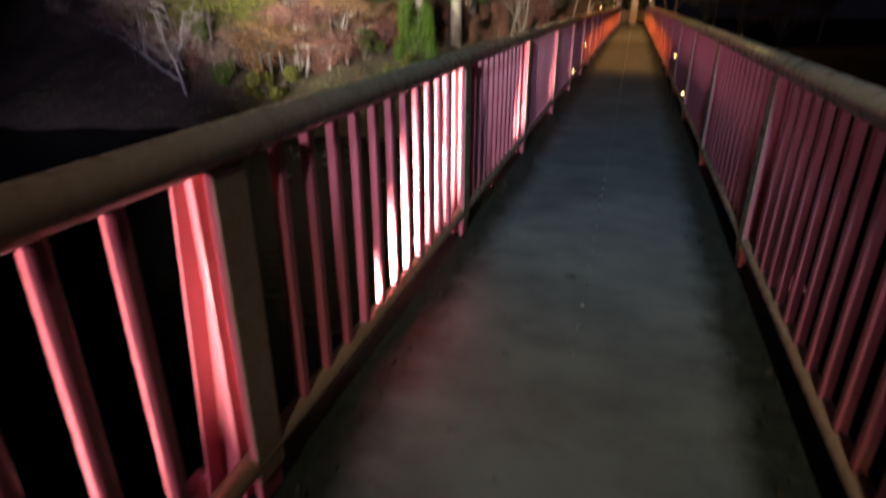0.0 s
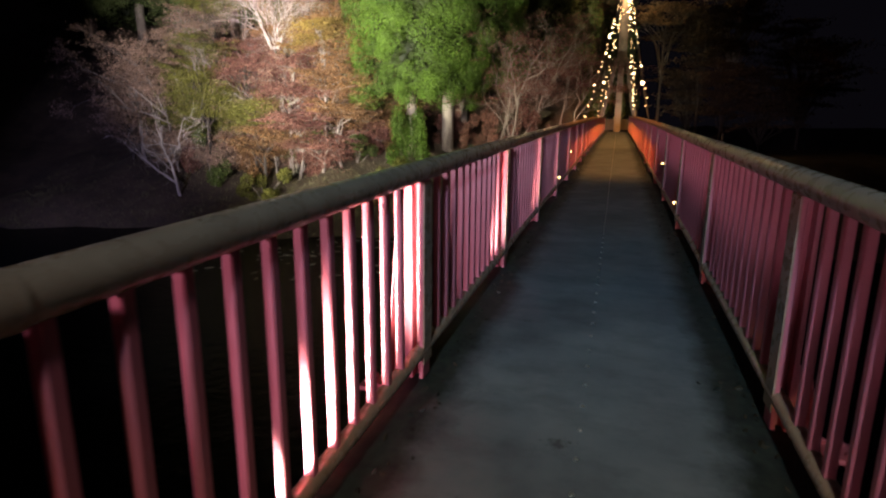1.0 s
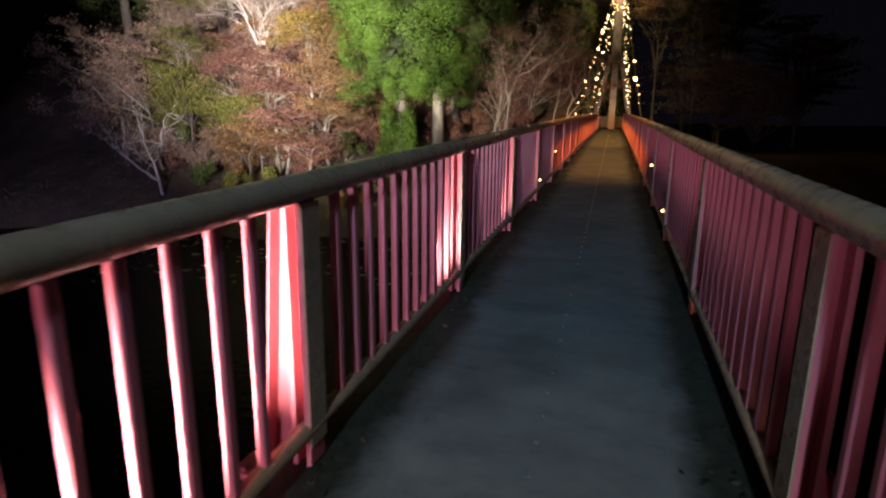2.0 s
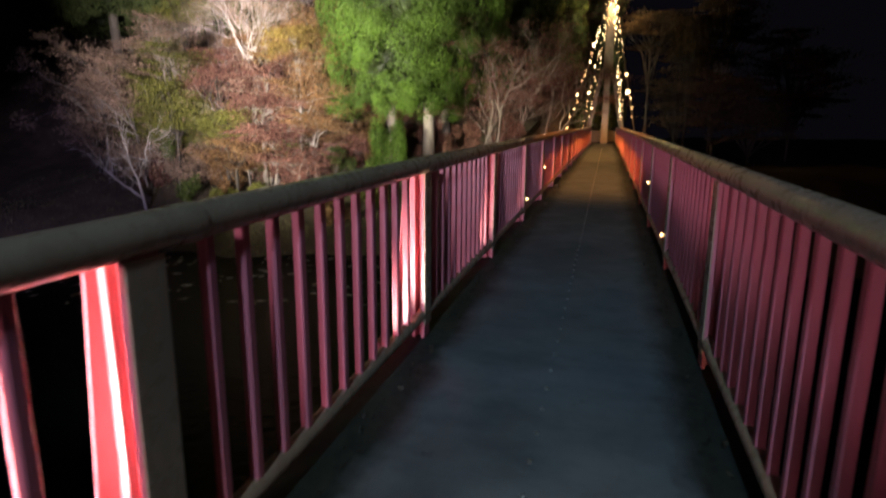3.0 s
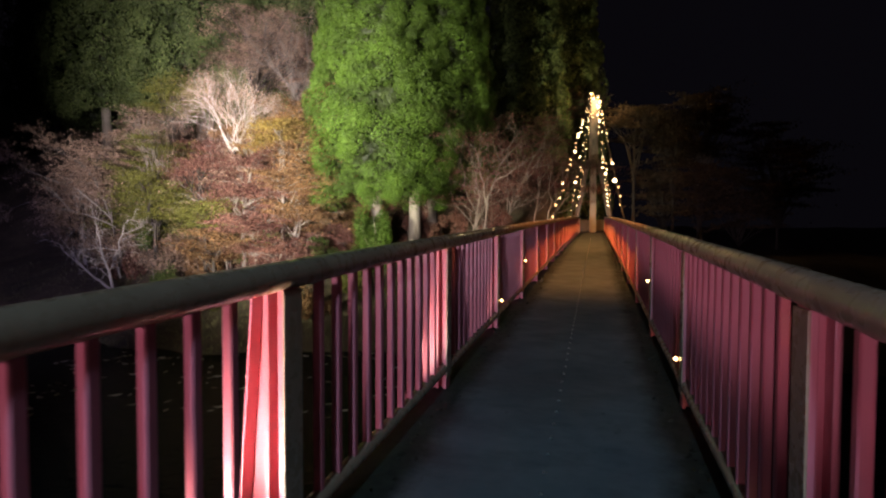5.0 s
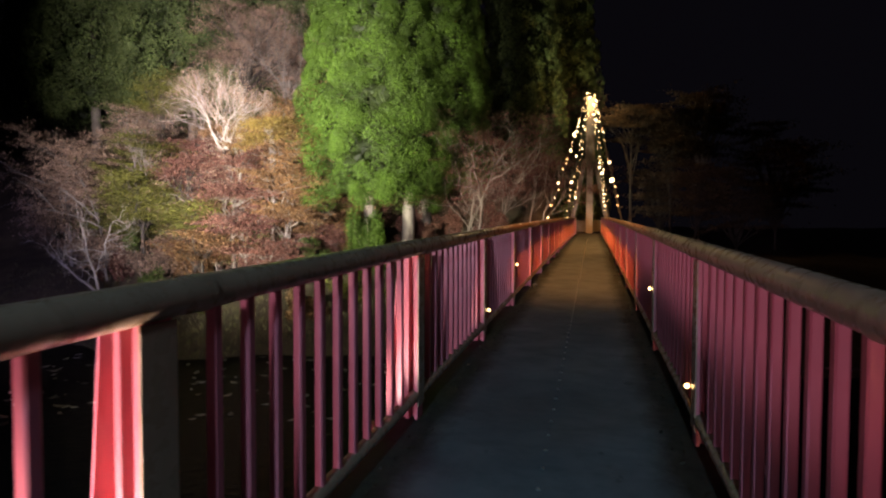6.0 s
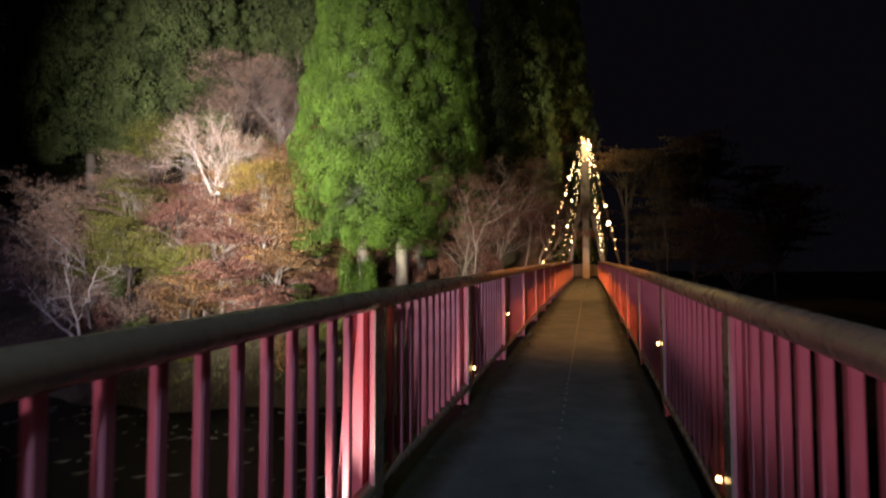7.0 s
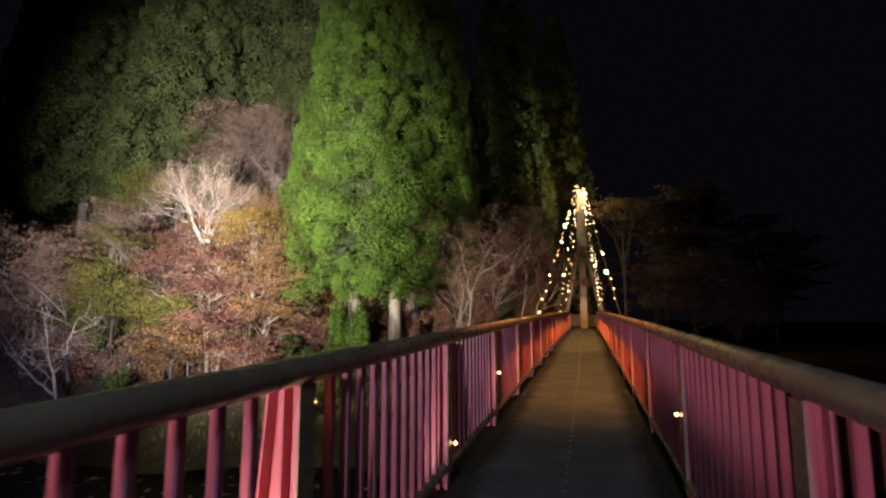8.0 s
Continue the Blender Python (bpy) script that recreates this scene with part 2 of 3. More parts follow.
def build_deck():
    ys = np.arange(START - 0.3, END + 2.3, 0.275)
    xs = [-0.98, -0.95, -0.6, -0.2, 0.2, 0.6, 0.95, 0.98]
    bm = bmesh.new()
    top = [[bm.verts.new((x, y, deck_z(y) - (0.03 if abs(x) > 0.96 else 0))) for x in xs] for y in ys]
    low = [[bm.verts.new((x, y, deck_z(y) - 0.22)) for x in (xs[0], xs[-1])] for y in ys]
    for i in range(len(ys) - 1):
        for j in range(len(xs) - 1):
            bm.faces.new((top[i][j], top[i][j + 1], top[i + 1][j + 1], top[i + 1][j]))
        bm.faces.new((low[i][0], low[i + 1][0], low[i + 1][1], low[i][1]))
        bm.faces.new((low[i][0], top[i][0], top[i + 1][0], low[i + 1][0]))
        bm.faces.new((top[i][-1], low[i][1], low[i + 1][1], top[i + 1][-1]))
    for i in (0, -1):
        bm.faces.new((low[i][0], low[i][1], *top[i][::-1]))
    bmesh.ops.recalc_face_normals(bm, faces=bm.faces[:])
    ob = part("bridge_deck", bm, DECK)
    ob.location.x = -0.0275
    tagged(ob, "grey-green worn footbridge deck with mossy dark edges", "bridge deck", kind="structure")
    for side in (-1, 1):
        out = ([], [])
        yy = np.arange(START, END + 2, 1.1)
        tube([(side * 0.8, y, deck_z(y) - 0.42) for y in yy], [0.2] * len(yy), 8, out, True)
        hang("girder", np_mesh("girder", *out, RED), ob, "red steel girder under the deck")


build_deck()

POSTS = [4.16 + BAY * k for k in range(-5, 19)]


def build_railing(side):
    x = RAIL_X[side]
    rail = empty("railing", (x, POSTS[0], deck_z(POSTS[0])))
    tagged(rail, "red steel bridge railing with a round brown handrail", "railing", "railings of the bridge")

    def fix(ob):
        ob.matrix_parent_inverse = Matrix.Translation(-Vector((x, POSTS[0], deck_z(POSTS[0]))))
        return ob

    yy = np.arange(START, END + 0.1, 0.55)
    out = ([], [])
    tube([(x, y, rail_z(y) + 0.05) for y in yy], [0.052] * len(yy), 18, out, True)
    fix(hang("handrail", np_mesh("handrail", *out, BROWN), rail, "brown round steel handrail"))
    out = ([], [])
    tube([(x, y, rail_z(y) - 0.885) for y in yy], [0.036] * len(yy), 14, out, True)
    fix(hang("bottom_rail", np_mesh("bottom_rail", *out, BROWN), rail, "brown round bottom rail"))
    # sleeves at the joints of the handrail
    sleeve = ([], [])
    tube([(0, -0.045, 0), (0, 0.045, 0)], [0.0545, 0.0545], 18, sleeve)
    sleeve = np_mesh("sleeve", *sleeve, BROWN)
    bm = bmesh.new()
    box(bm, (0.022, 0.11, 1.05), pose(-side * 0.014, 0, 0.54), 0.004)
    box(bm, (0.022, 0.11, 1.05), pose(side * 0.044, 0, 0.54), 0.004)
    box(bm, (0.042, 0.014, 1.04), pose(side * 0.015, 0.012, 0.535))
    body = bpy.data.meshes.new("post")
    bm.to_mesh(body)
    bm.free()
    body.materials.append(RED)
    bm = bmesh.new()
    box(bm, (0.008, 0.122, 0.95), pose(-side * 0.0295, 0.002, 0.575), 0.002)
    cover = bpy.data.meshes.new("cover_plate")
    bm.to_mesh(cover)
    bm.free()
    cover.materials.append(BROWN)
    bm = bmesh.new()
    s = side
    top = 1.045 if side < 0 else 0.3
    prism(bm, [(s * 0.05, 0.03, top), (s * 0.10, 0.03, top), (s * 0.185, 0.03, -0.12), (s * 0.05, 0.03, -0.12)], (0, 1, 0), 0.014)
    gusset = bpy.data.meshes.new("brace")
    bm.to_mesh(gusset)
    bm.free()
    gusset.materials.append(RED)
    bm = bmesh.new()
    prism(bm, [(s * 0.101, 0.0, top), (s * 0.109, 0.0, top), (s * 0.194, 0.0, -0.12), (s * 0.186, 0.0, -0.12)], (0, 1, 0), 0.09)
    flange = bpy.data.meshes.new("flange")
    bm.to_mesh(flange)
    bm.free()
    flange.materials.append(RED)
    bm = bmesh.new()
    box(bm, (0.34, 0.16, 0.025), pose(s * 0.17, 0, -0.075), 0.004)
    for bx in (0.22, 0.29):
        for by in (-0.055, 0.055):
            bmesh.ops.create_cone(bm, cap_ends=True, segments=6, radius1=0.014, radius2=0.014, depth=0.022, matrix=pose(s * bx, by, -0.054))
    foot = bpy.data.meshes.new("foot_plate")
    bm.to_mesh(foot)
    bm.free()
    foot.materials.append(RED)
    ring = [(0.018, -0.013), (0.018, 0.013), (0.013, 0.018), (-0.013, 0.018), (-0.018, 0.013), (-0.018, -0.013), (-0.013, -0.018), (0.013, -0.018)]
    pts = [(a, b, h) for h in (0.0, 0.868) for a, b in ring]
    bar = np_mesh("baluster", pts, [(i, (i + 1) % 8, 8 + (i + 1) % 8, 8 + i) for i in range(8)], RED, False)
    for k, py in enumerate(POSTS):
        p = fix(hang("post", body, rail, "red steel post with a brown inner plate"))
        p.location = (x, py, deck_z(py))
        for nm, me in (("cover_plate", cover), ("brace", gusset), ("flange", flange), ("foot_plate", foot)):
            hang(nm, me, p)
        sl = fix(hang("sleeve", sleeve, rail))
        sl.location = (x, py + 0.16, rail_z(py + 0.16) + 0.05)
        for j in range(11):
            y = py + 0.25 + j * 0.164
            if k < len(POSTS) - 1:
                b = fix(hang("baluster", bar, rail))
                b.location = (x, y, deck_z(y) + 0.19)


build_railing(-1)
build_railing(1)

# lamps fixed outside the posts
for k, (py, w) in enumerate(zip(POSTS[3:12], (160, 520, 1700, 240, 85, 24, 10, 5, 3))):
    z = deck_z(py)
    far, out_x, aim, cone = (1.6, 0.13, 0.95, 52) if k < 3 else (0.8, 0.24, 0.70, 56)
    spot("post_lamp", (-HALF - out_x, py - far, z + 0.04), (-HALF - (0.22 if k < 3 else 0.10), py, z + aim), w, (1.0, 0.87, 0.80), cone, 1.0, 0.04)
for py in POSTS[3:14]:
    z = deck_z(py)
    spot("post_lamp", (RAIL_X[1] + 0.30, py - 0.25, z - 0.02), (RAIL_X[1] + 0.02, py + 0.02, z + 0.0), 1.2, (1.0, 0.6, 0.3), 70, 0.6, 0.03)


def build_pylon():
    y, z0 = 47.3, deck_z(46)
    py = tagged(empty("pylon", (0, y, z0 - 1.2)), "brown painted bridge pylon with splayed legs", "pylon")

    def strut(name, a, b, w0, w1, d0=0.6, d1=0.6):
        bm = bmesh.new()
        rings = []
        for (px, pz), w, d in ((a, w0, d0), (b, w1, d1)):
            rings.append([bm.verts.new((px + sx * w / 2, sy * d / 2, pz)) for sx, sy in ((-1, -1), (1, -1), (1, 1), (-1, 1))])
        bm.faces.new(rings[0][::-1])
        bm.faces.new(rings[1])
        for i in range(4):
            j = (i + 1) % 4
            bm.faces.new((rings[0][i], rings[0][j], rings[1][j], rings[1][i]))
        bmesh.ops.bevel(bm, geom=bm.edges[:], offset=0.04, segments=2, affect="EDGES")
        return part(name, bm, CONCRETE, py)

    strut("mast", (0, 6.55), (0, 11.1), 0.72, 0.46, 0.7, 0.6)
    strut("leg", (-1.75, -0.6), (-0.36, 6.6), 0.34, 0.28)
    strut("leg", (1.75, -0.6), (0.36, 6.6), 0.34, 0.28)
    c = strut("column", (0, -0.4), (0, 6.6), 0.5, 0.42)
    c.location.y = 0.1
    bm = bmesh.new()
    box(bm, (3.6, 0.3, 0.85), pose(0, 0.9, 1.75), 0.02)
    part("parapet", bm, BARK_DARK, py, "low concrete wall behind the pylon")


build_pylon()

# stay cables and the lights strung along them
rng = np.random.default_rng(5)


def ball(r, mat, name):
    bm = bmesh.new()
    bmesh.ops.create_icosphere(bm, subdivisions=2, radius=r)
    me = bpy.data.meshes.new(name)
    bm.to_mesh(me)
    bm.free()
    me.materials.append(mat)
    for p in me.polygons:
        p.use_smooth = True
    return me


BIG, MID, TINY = ball(0.075, BULB, "bulb"), ball(0.05, BULB, "bulb"), ball(0.025, BULB_SMALL, "bulb")
ANCHORS = [(17.6, 11.3), (30.5, 10.7), (39.0, 10.0)]
for side in (-1, 1):
    for ay, tz in ANCHORS:
        a = np.array((side * 1.1, ay, deck_z(ay) - 0.1))
        b = np.array((side * 0.22, 47.0, deck_z(46) - 1.2 + tz))
        out = ([], [])
        tube([a, b], [0.022, 0.022], 6, out)
        tagged(hang("stay_cable", np_mesh("stay_cable", *out, WIRE)), "thin dark stay cable from the pylon to the deck", "cable", "stay cables")
        st = tagged(empty("string_light", a), "string of warm white bulbs wound along a stay cable", "string light", "string lights on the cables")
        out = ([], [])
        n = 40
        pts = []
        for i in range(n + 1):
            f = i / n
            p = a + (b - a) * f
            pts.append(p - a + np.array((0.04 * math.sin(9 * i), 0.0, -0.05 - 0.10 * math.sin(f * math.pi * 7) ** 2)))
        tube(pts, [0.008] * (n + 1), 4, out)
        hang("wire", np_mesh("wire", *out, WIRE), st)
        for i in range(1, n):
            f = (i / n) ** 0.8
            if a[2] + (b - a)[2] * f < rail_z(ay) - 0.2:
                continue
            u = rng.random()
            if u < 0.26:
                continue
            me = BIG if u > 0.93 else MID if u > 0.76 else TINY
            o = hang("bulb", me, st)
            o.location = (b - a) * f + rng.normal(0, 0.035, 3)
            s = 0.55 + 0.4 * rng.random()
            o.scale = (s, s, s)
# the bundle of bulbs round the mast's head
st = tagged(empty("string_light", (0, 46.8, 11.0)), "dense bundle of warm bulbs round the mast head", "string light", "string lights on the cables")
for i in range(17):
    o = hang("bulb", MID if i % 6 == 0 else TINY, st)
    q = rng.random()
    o.location = (rng.normal(0, 0.12 + 0.28 * q), -0.1 - 0.25 * rng.random(), 0.5 - 2.0 * q)
    o.scale = (0.95,) * 3
# bulbs beside the posts, on a wire that swings from post to post outside the balusters
SWING = (0.97, 0.31, 0.58)
for side, first in ((-1, 7), (1, 6)):
    x = RAIL_X[side]
    y0 = POSTS[first] + 0.1
    st = tagged(empty("string_light", (x, y0, deck_z(y0))), "sparse string of warm bulbs along the railing", "string light", "string lights on the railing")
    out = ([], [])
    pts, lit = [], []
    for i in range(6 * 8 + 1):
        k, f = divmod(i, 8)
        f = (1 - math.cos(math.pi * f / 8)) / 2
        y = y0 + BAY * i / 8
        h = SWING[k % 3] * (1 - f) + SWING[(k + 1) % 3] * f
        pts.append((side * 0.028, y - y0, deck_z(y) - deck_z(y0) + h))
        if i % 8 == 0:
            lit.append((-side * 0.05 if k in (1, 2) else 0.0, y - y0, pts[-1][2]))
    tube(pts, [0.003] * len(pts), 4, out)
    hang("wire", np_mesh("wire", *out, WIRE), st)
    for p in lit:
        o = hang("bulb", TINY, st)
        o.location = p
        o.scale = (0.6,) * 3

# steel joint strip down the middle of the deck, with its screws
strip = bmesh.new()
yy = np.arange(START, END, 0.55)
for y in yy:
    z0, z1 = deck_z(y) + 0.004, deck_z(y + 0.545) + 0.004
    vs = [strip.verts.new(p) for p in ((-0.022, y, z0), (-0.016, y, z0), (-0.016, y + 0.545, z1), (-0.022, y + 0.545, z1))]
    strip.faces.new(vs)
joint = part("joint_strip", strip, DECK)
tagged(joint, "narrow flush joint strip with steel screws along the deck", "joint strip", kind="structure")
out = ([], [])
tube([(0, 0, 0.0), (0, 0, 0.005), (0, 0, 0.008)], [0.012, 0.009, 0.003], 8, out, True)
screw = np_mesh("screw", *out, STRIP)
for i in range(150):
    y = 3.0 + i * 0.22
    o = hang("screw", screw, joint)
    o.location = (-0.019, y, deck_z(y) + 0.003)

# anchor blocks at the edges of the deck
bm = bmesh.new()
box(bm, (0.05, 0.2, 0.03), pose(0, 0, 0.015), 0.008)
box(bm, (0.03, 0.08, 0.02), pose(0, 0, 0.038), 0.006)
block = part("anchor_block", bm, WIRE)
tagged(block, "small black steel block bolted to the deck's edge", "anchor block", "anchor blocks")
block.location = (-0.77, 15.3, deck_z(15.3))
copy_thing(block, pose(0.71, 15.9, deck_z(15.9)))

# ---- ground and water ----
WATER_Z = -4.2


def shore(x):
    return 28.4 + 0.14 * x + 0.7 * math.sin(x * 0.45) + 0.4 * math.sin(x * 1.3 + 1)


def ground_z(x, y):
    s = y - shore(x)
    t = -1.0 - y
    if t > 0:
        h = min(-0.2, -5.0 + 1.6 * t)
    elif s < 0:
        h = max(-5.0, -4.2 + 0.55 * s)
    elif s < 1.2:
        h = -4.2 + 0.55 * s
    elif s < 5:
        h = -3.54 + 0.287 * (s - 1.2)
    elif s < 12:
        h = -2.45 + 0.42 * (s - 5)
    elif s < 18:
        h = 0.49 + (0.5 + 0.5 * min(1.0, max(0.0, (-x - 15) / 4))) * (s - 12)
    else:
        h = 0.49 + 6 * (0.5 + 0.5 * min(1.0, max(0.0, (-x - 15) / 4))) + 0.45 * (s - 18)
    h = min(h, 22)
    if x > 1.5 and y > 0:
        h = min(h, -0.4 + 0.02 * (y - 45))
    n = noise.noise(Vector((x * 0.22, y * 0.22, 0.3))) * 0.5 + noise.noise(Vector((x * 0.9, y * 0.9, 4))) * 0.16
    if abs(x) < 3 and y > 40:
        h = min(h, deck_z(46) - 0.35)
    return h + n * (0.35 if s < 1.5 else 1.0) * (0.0 if abs(x) < 3 and y > 40 else 1.0)


def build_ground():
    xs = np.concatenate([np.arange(-140, -60, 8.0), np.arange(-60, 30, 0.9), np.arange(30, 145, 8.0)])
    ys = np.concatenate([np.arange(-60, 18, 6.0), np.arange(18, 62, 0.9), np.arange(62, 190, 8.0)])
    verts = [(x, y, ground_z(x, y)) for y in ys for x in xs]
    nx = len(xs)
    faces = [(j * nx + i, j * nx + i + 1, (j + 1) * nx + i + 1, (j + 1) * nx + i) for j in range(len(ys) - 1) for i in range(nx - 1)]
    ob = hang("ground", np_mesh("ground", verts, faces, GROUND))
    tagged(ob, "dark leaf-strewn forest floor rising from the river", "ground", kind="structure")
    bm = bmesh.new()
    vs = [bm.verts.new(p) for p in ((-140, -6, WATER_Z), (140, -6, WATER_Z), (140, 70, WATER_Z), (-140, 70, WATER_Z))]
    bm.faces.new(vs)
    tagged(part("water", bm, WATER), "still black river water under the bridge", "water", kind="structure")


build_ground()


def cards(centres, normals, size, r, aspect=0.6, curl=0.25):
    """Leaf blades, two bent faces each, at the given places."""
    n = len(centres)
    nor = normals / (np.linalg.norm(normals, axis=1, keepdims=True) + 1e-9)
    t = np.cross(nor, r.normal(size=(n, 3)))
    t /= np.linalg.norm(t, axis=1, keepdims=True) + 1e-9
    b = np.cross(nor, t)
    s = (size * (0.6 + 0.8 * r.random((n, 1))))
    v = np.empty((n, 4, 3))
    v[:, 0] = centres - t * s
    v[:, 1] = centres + b * s * aspect - nor * s * curl
    v[:, 2] = centres + t * s
    v[:, 3] = centres - b * s * aspect - nor * s * curl
    f = np.arange(n * 4).reshape(n, 4)
    return v.reshape(-1, 3), f


def cedar(name_label, base, height, low, radius, seed, mat, clumps=700, leaf=0.16, per=70, clump_r=0.62, squash=1.25, taper=0.75, shift=(0, 0), twin=None):
    """A conical evergreen: trunk, and a crown of rounded tufts with gaps between them."""
    r = np.random.default_rng(seed)
    base = np.array(base, float)
    tree = tagged(empty("cedar_tree", base), name_label, "tree", "cedars on the bank")
    out = ([], [])
    limbs = ([], [])
    for hs, o in ((np.linspace(-0.6, low + 1.0, 4), out), (np.linspace(low + 1.0, height * 0.92, 8), limbs)):
        tube([(0.12 * math.sin(h * 0.4 + seed), 0.1 * math.cos(h * 0.3), h) for h in hs], [0.42 * (1 - 0.9 * max(h, 0) / height) + (0.16 if h < 0 else 0) for h in hs], 10, o)
    for i in range(26):
        h = low + (height * 0.8 - low) * r.random()
        a = r.random() * 2 * math.pi
        L = radius * 0.75 * (1 - 0.75 * (h - low) / (height - low))
        tube([(0, 0, h), (L * 0.5 * math.cos(a), L * 0.5 * math.sin(a), h + 0.1), (L * math.cos(a), L * math.sin(a), h + 0.5)], [0.07, 0.045, 0.015], 5, limbs)
    if twin:
        tube([(twin[0], twin[1], -1.0), (twin[0], twin[1], low + 1.0), (twin[0] * 0.9, twin[1] * 0.9, low + 2.5)], [0.42, 0.36, 0.2], 10, out)
    hang("trunk", np_mesh("trunk", *out, BARK_CEDAR), tree, "brown fissured trunk")
    hang("upper_trunk", np_mesh("upper_trunk", *limbs, BARK_DARK), tree)
    # rounded tufts spread evenly over a tapering crown, the lowest ones tucked in
    k = np.arange(clumps)
    f = ((k + 0.5) / clumps) ** squash
    f = np.clip(f + r.normal(0, 0.012, clumps), 0.0, 1.0)
    prof = np.where(f < 0.14, 0.82 + 0.18 * np.sqrt(np.clip(f / 0.14, 0, 1)), np.maximum(0.03, 1 - ((f - 0.14) / 0.86)) ** taper)
    a = k * 2.39996 + r.normal(0, 0.12, clumps)
    lobes = 1 + 0.05 * np.sin(3 * a + seed + f * 5) + 0.05 * np.sin(5 * a + f * 23)
    rad = radius * prof * lobes * (0.86 + 0.16 * r.random(clumps))
    c = np.stack([rad * np.cos(a) + shift[0] * (1 - f), rad * np.sin(a) + shift[1], low + (height - low) * f], 1)
    cr = clump_r * (0.62 + 0.62 * r.random(clumps)) * (1 - 0.45 * f)
    d = r.normal(size=(clumps, per, 3))
    d /= np.linalg.norm(d, axis=2, keepdims=True)
    outward = np.stack([np.cos(a), np.sin(a), np.full(clumps, -0.1)], 1)[:, None, :]
    d = d + outward * 0.7
    d /= np.linalg.norm(d, axis=2, keepdims=True)
    shell = 0.80 + 0.22 * r.random((clumps, per, 1))
    pts = c[:, None, :] + d * cr[:, None, None] * shell * np.array((1, 1, 1.08))
    nor = d + 0.32 * r.normal(size=d.shape)
    v, q = cards(pts.reshape(-1, 3), nor.reshape(-1, 3), leaf, r, 0.42, 0.3)
    hang("crown", np_mesh("crown", v, q, mat, False), tree)
    # the dense inside of the crown, its shade between tufts put into the colour
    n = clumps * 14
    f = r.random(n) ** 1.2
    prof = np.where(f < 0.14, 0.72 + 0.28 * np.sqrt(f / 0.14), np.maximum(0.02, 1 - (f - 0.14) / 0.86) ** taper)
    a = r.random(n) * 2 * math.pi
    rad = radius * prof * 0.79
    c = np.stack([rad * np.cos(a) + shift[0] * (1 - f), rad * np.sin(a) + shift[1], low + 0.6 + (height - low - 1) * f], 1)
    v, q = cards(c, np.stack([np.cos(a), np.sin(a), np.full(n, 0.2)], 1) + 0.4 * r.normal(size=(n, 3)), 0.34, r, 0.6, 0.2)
    hang("inner_crown", np_mesh("inner_crown", v, q, INNER_SHADE, False), tree, "inner needles coloured dark for the shade between the tufts")
    return tree


def grow(r, out, tips, p, d, length, rad, level, spread, lift, sides):
    """One limb and, from it, the next ones."""
    n = 4
    pts, q = [p], p
    for i in range(n):
        d = d + r.normal(0, 0.16, 3) + np.array((0, 0, lift * 0.12))
        d = d / np.linalg.norm(d)
        q = q + d * length / n
        pts.append(q)
    tube(pts, [rad * (1 - 0.12 * i) for i in range(n + 1)], sides, out)
    if level == 0:
        tips.extend(pts[1:])
        return
    for j in range(3 if level > 1 else 4):
        k = r.integers(1, n + 1) if j else n
        a, b = frame_of(d)
        w = r.random() * 2 * math.pi
        nd = d + spread * (0.6 + 0.7 * r.random()) * (math.cos(w) * a + math.sin(w) * b)
        nd[2] += lift * 0.2
        nd = nd / np.linalg.norm(nd)
        grow(r, out, tips, pts[k], nd, length * (0.55 + 0.25 * r.random()), rad * 0.58, level - 1, spread, lift, max(3, sides - 1))


def broadleaf(name, label, base, height, seed, bark_mat, leaf_mat=None, n_leaf=5000, leaf=0.09, stems=1, spread=0.75, lift=0.5, levels=4, rad=0.14, lean=(0, 0), flat=0.25, cloud=0.45, fork=0.34, splay=0.35, pad=60, clear=0.22):
    r = np.random.default_rng(seed)
    tree = tagged(empty(name, base), label, "tree", "broadleaf trees on the bank")
    out, tips = ([], []), []
    for s in range(stems):
        w = 2 * math.pi * s / max(1, stems) + r.random()
        d = np.array((lean[0] + (splay * math.cos(w) if stems > 1 else 0), lean[1] + (splay * math.sin(w) if stems > 1 else 0), 1.0))
        grow(r, out, tips, np.array((0, 0, -0.4)), d / np.linalg.norm(d), height * fork, rad, levels, spread, lift, 7)
    hang("trunk", np_mesh("trunk", *out, bark_mat), tree)
    if leaf_mat:
        tips = np.array(tips)
        tips = tips[tips[:, 2] > height * clear]
        pads = tips[r.integers(0, len(tips), pad)]
        k = r.integers(0, pad, n_leaf)
        wide = cloud * (0.7 + 1.0 * r.random(pad))[k][:, None]
        c = pads[k] + r.normal(size=(n_leaf, 3)) * wide * np.array((1, 1, 0.12))
        nor = r.normal(size=(n_leaf, 3)) * flat + np.array((0, -0.5, 0.7))
        nor = nor + r.normal(size=(n_leaf, 3)) * 0.5
        v, q = cards(c, nor, leaf, r, 0.55, 0.2)
        hang("crown", np_mesh("crown", v, q, leaf_mat, False), tree)
    return tree


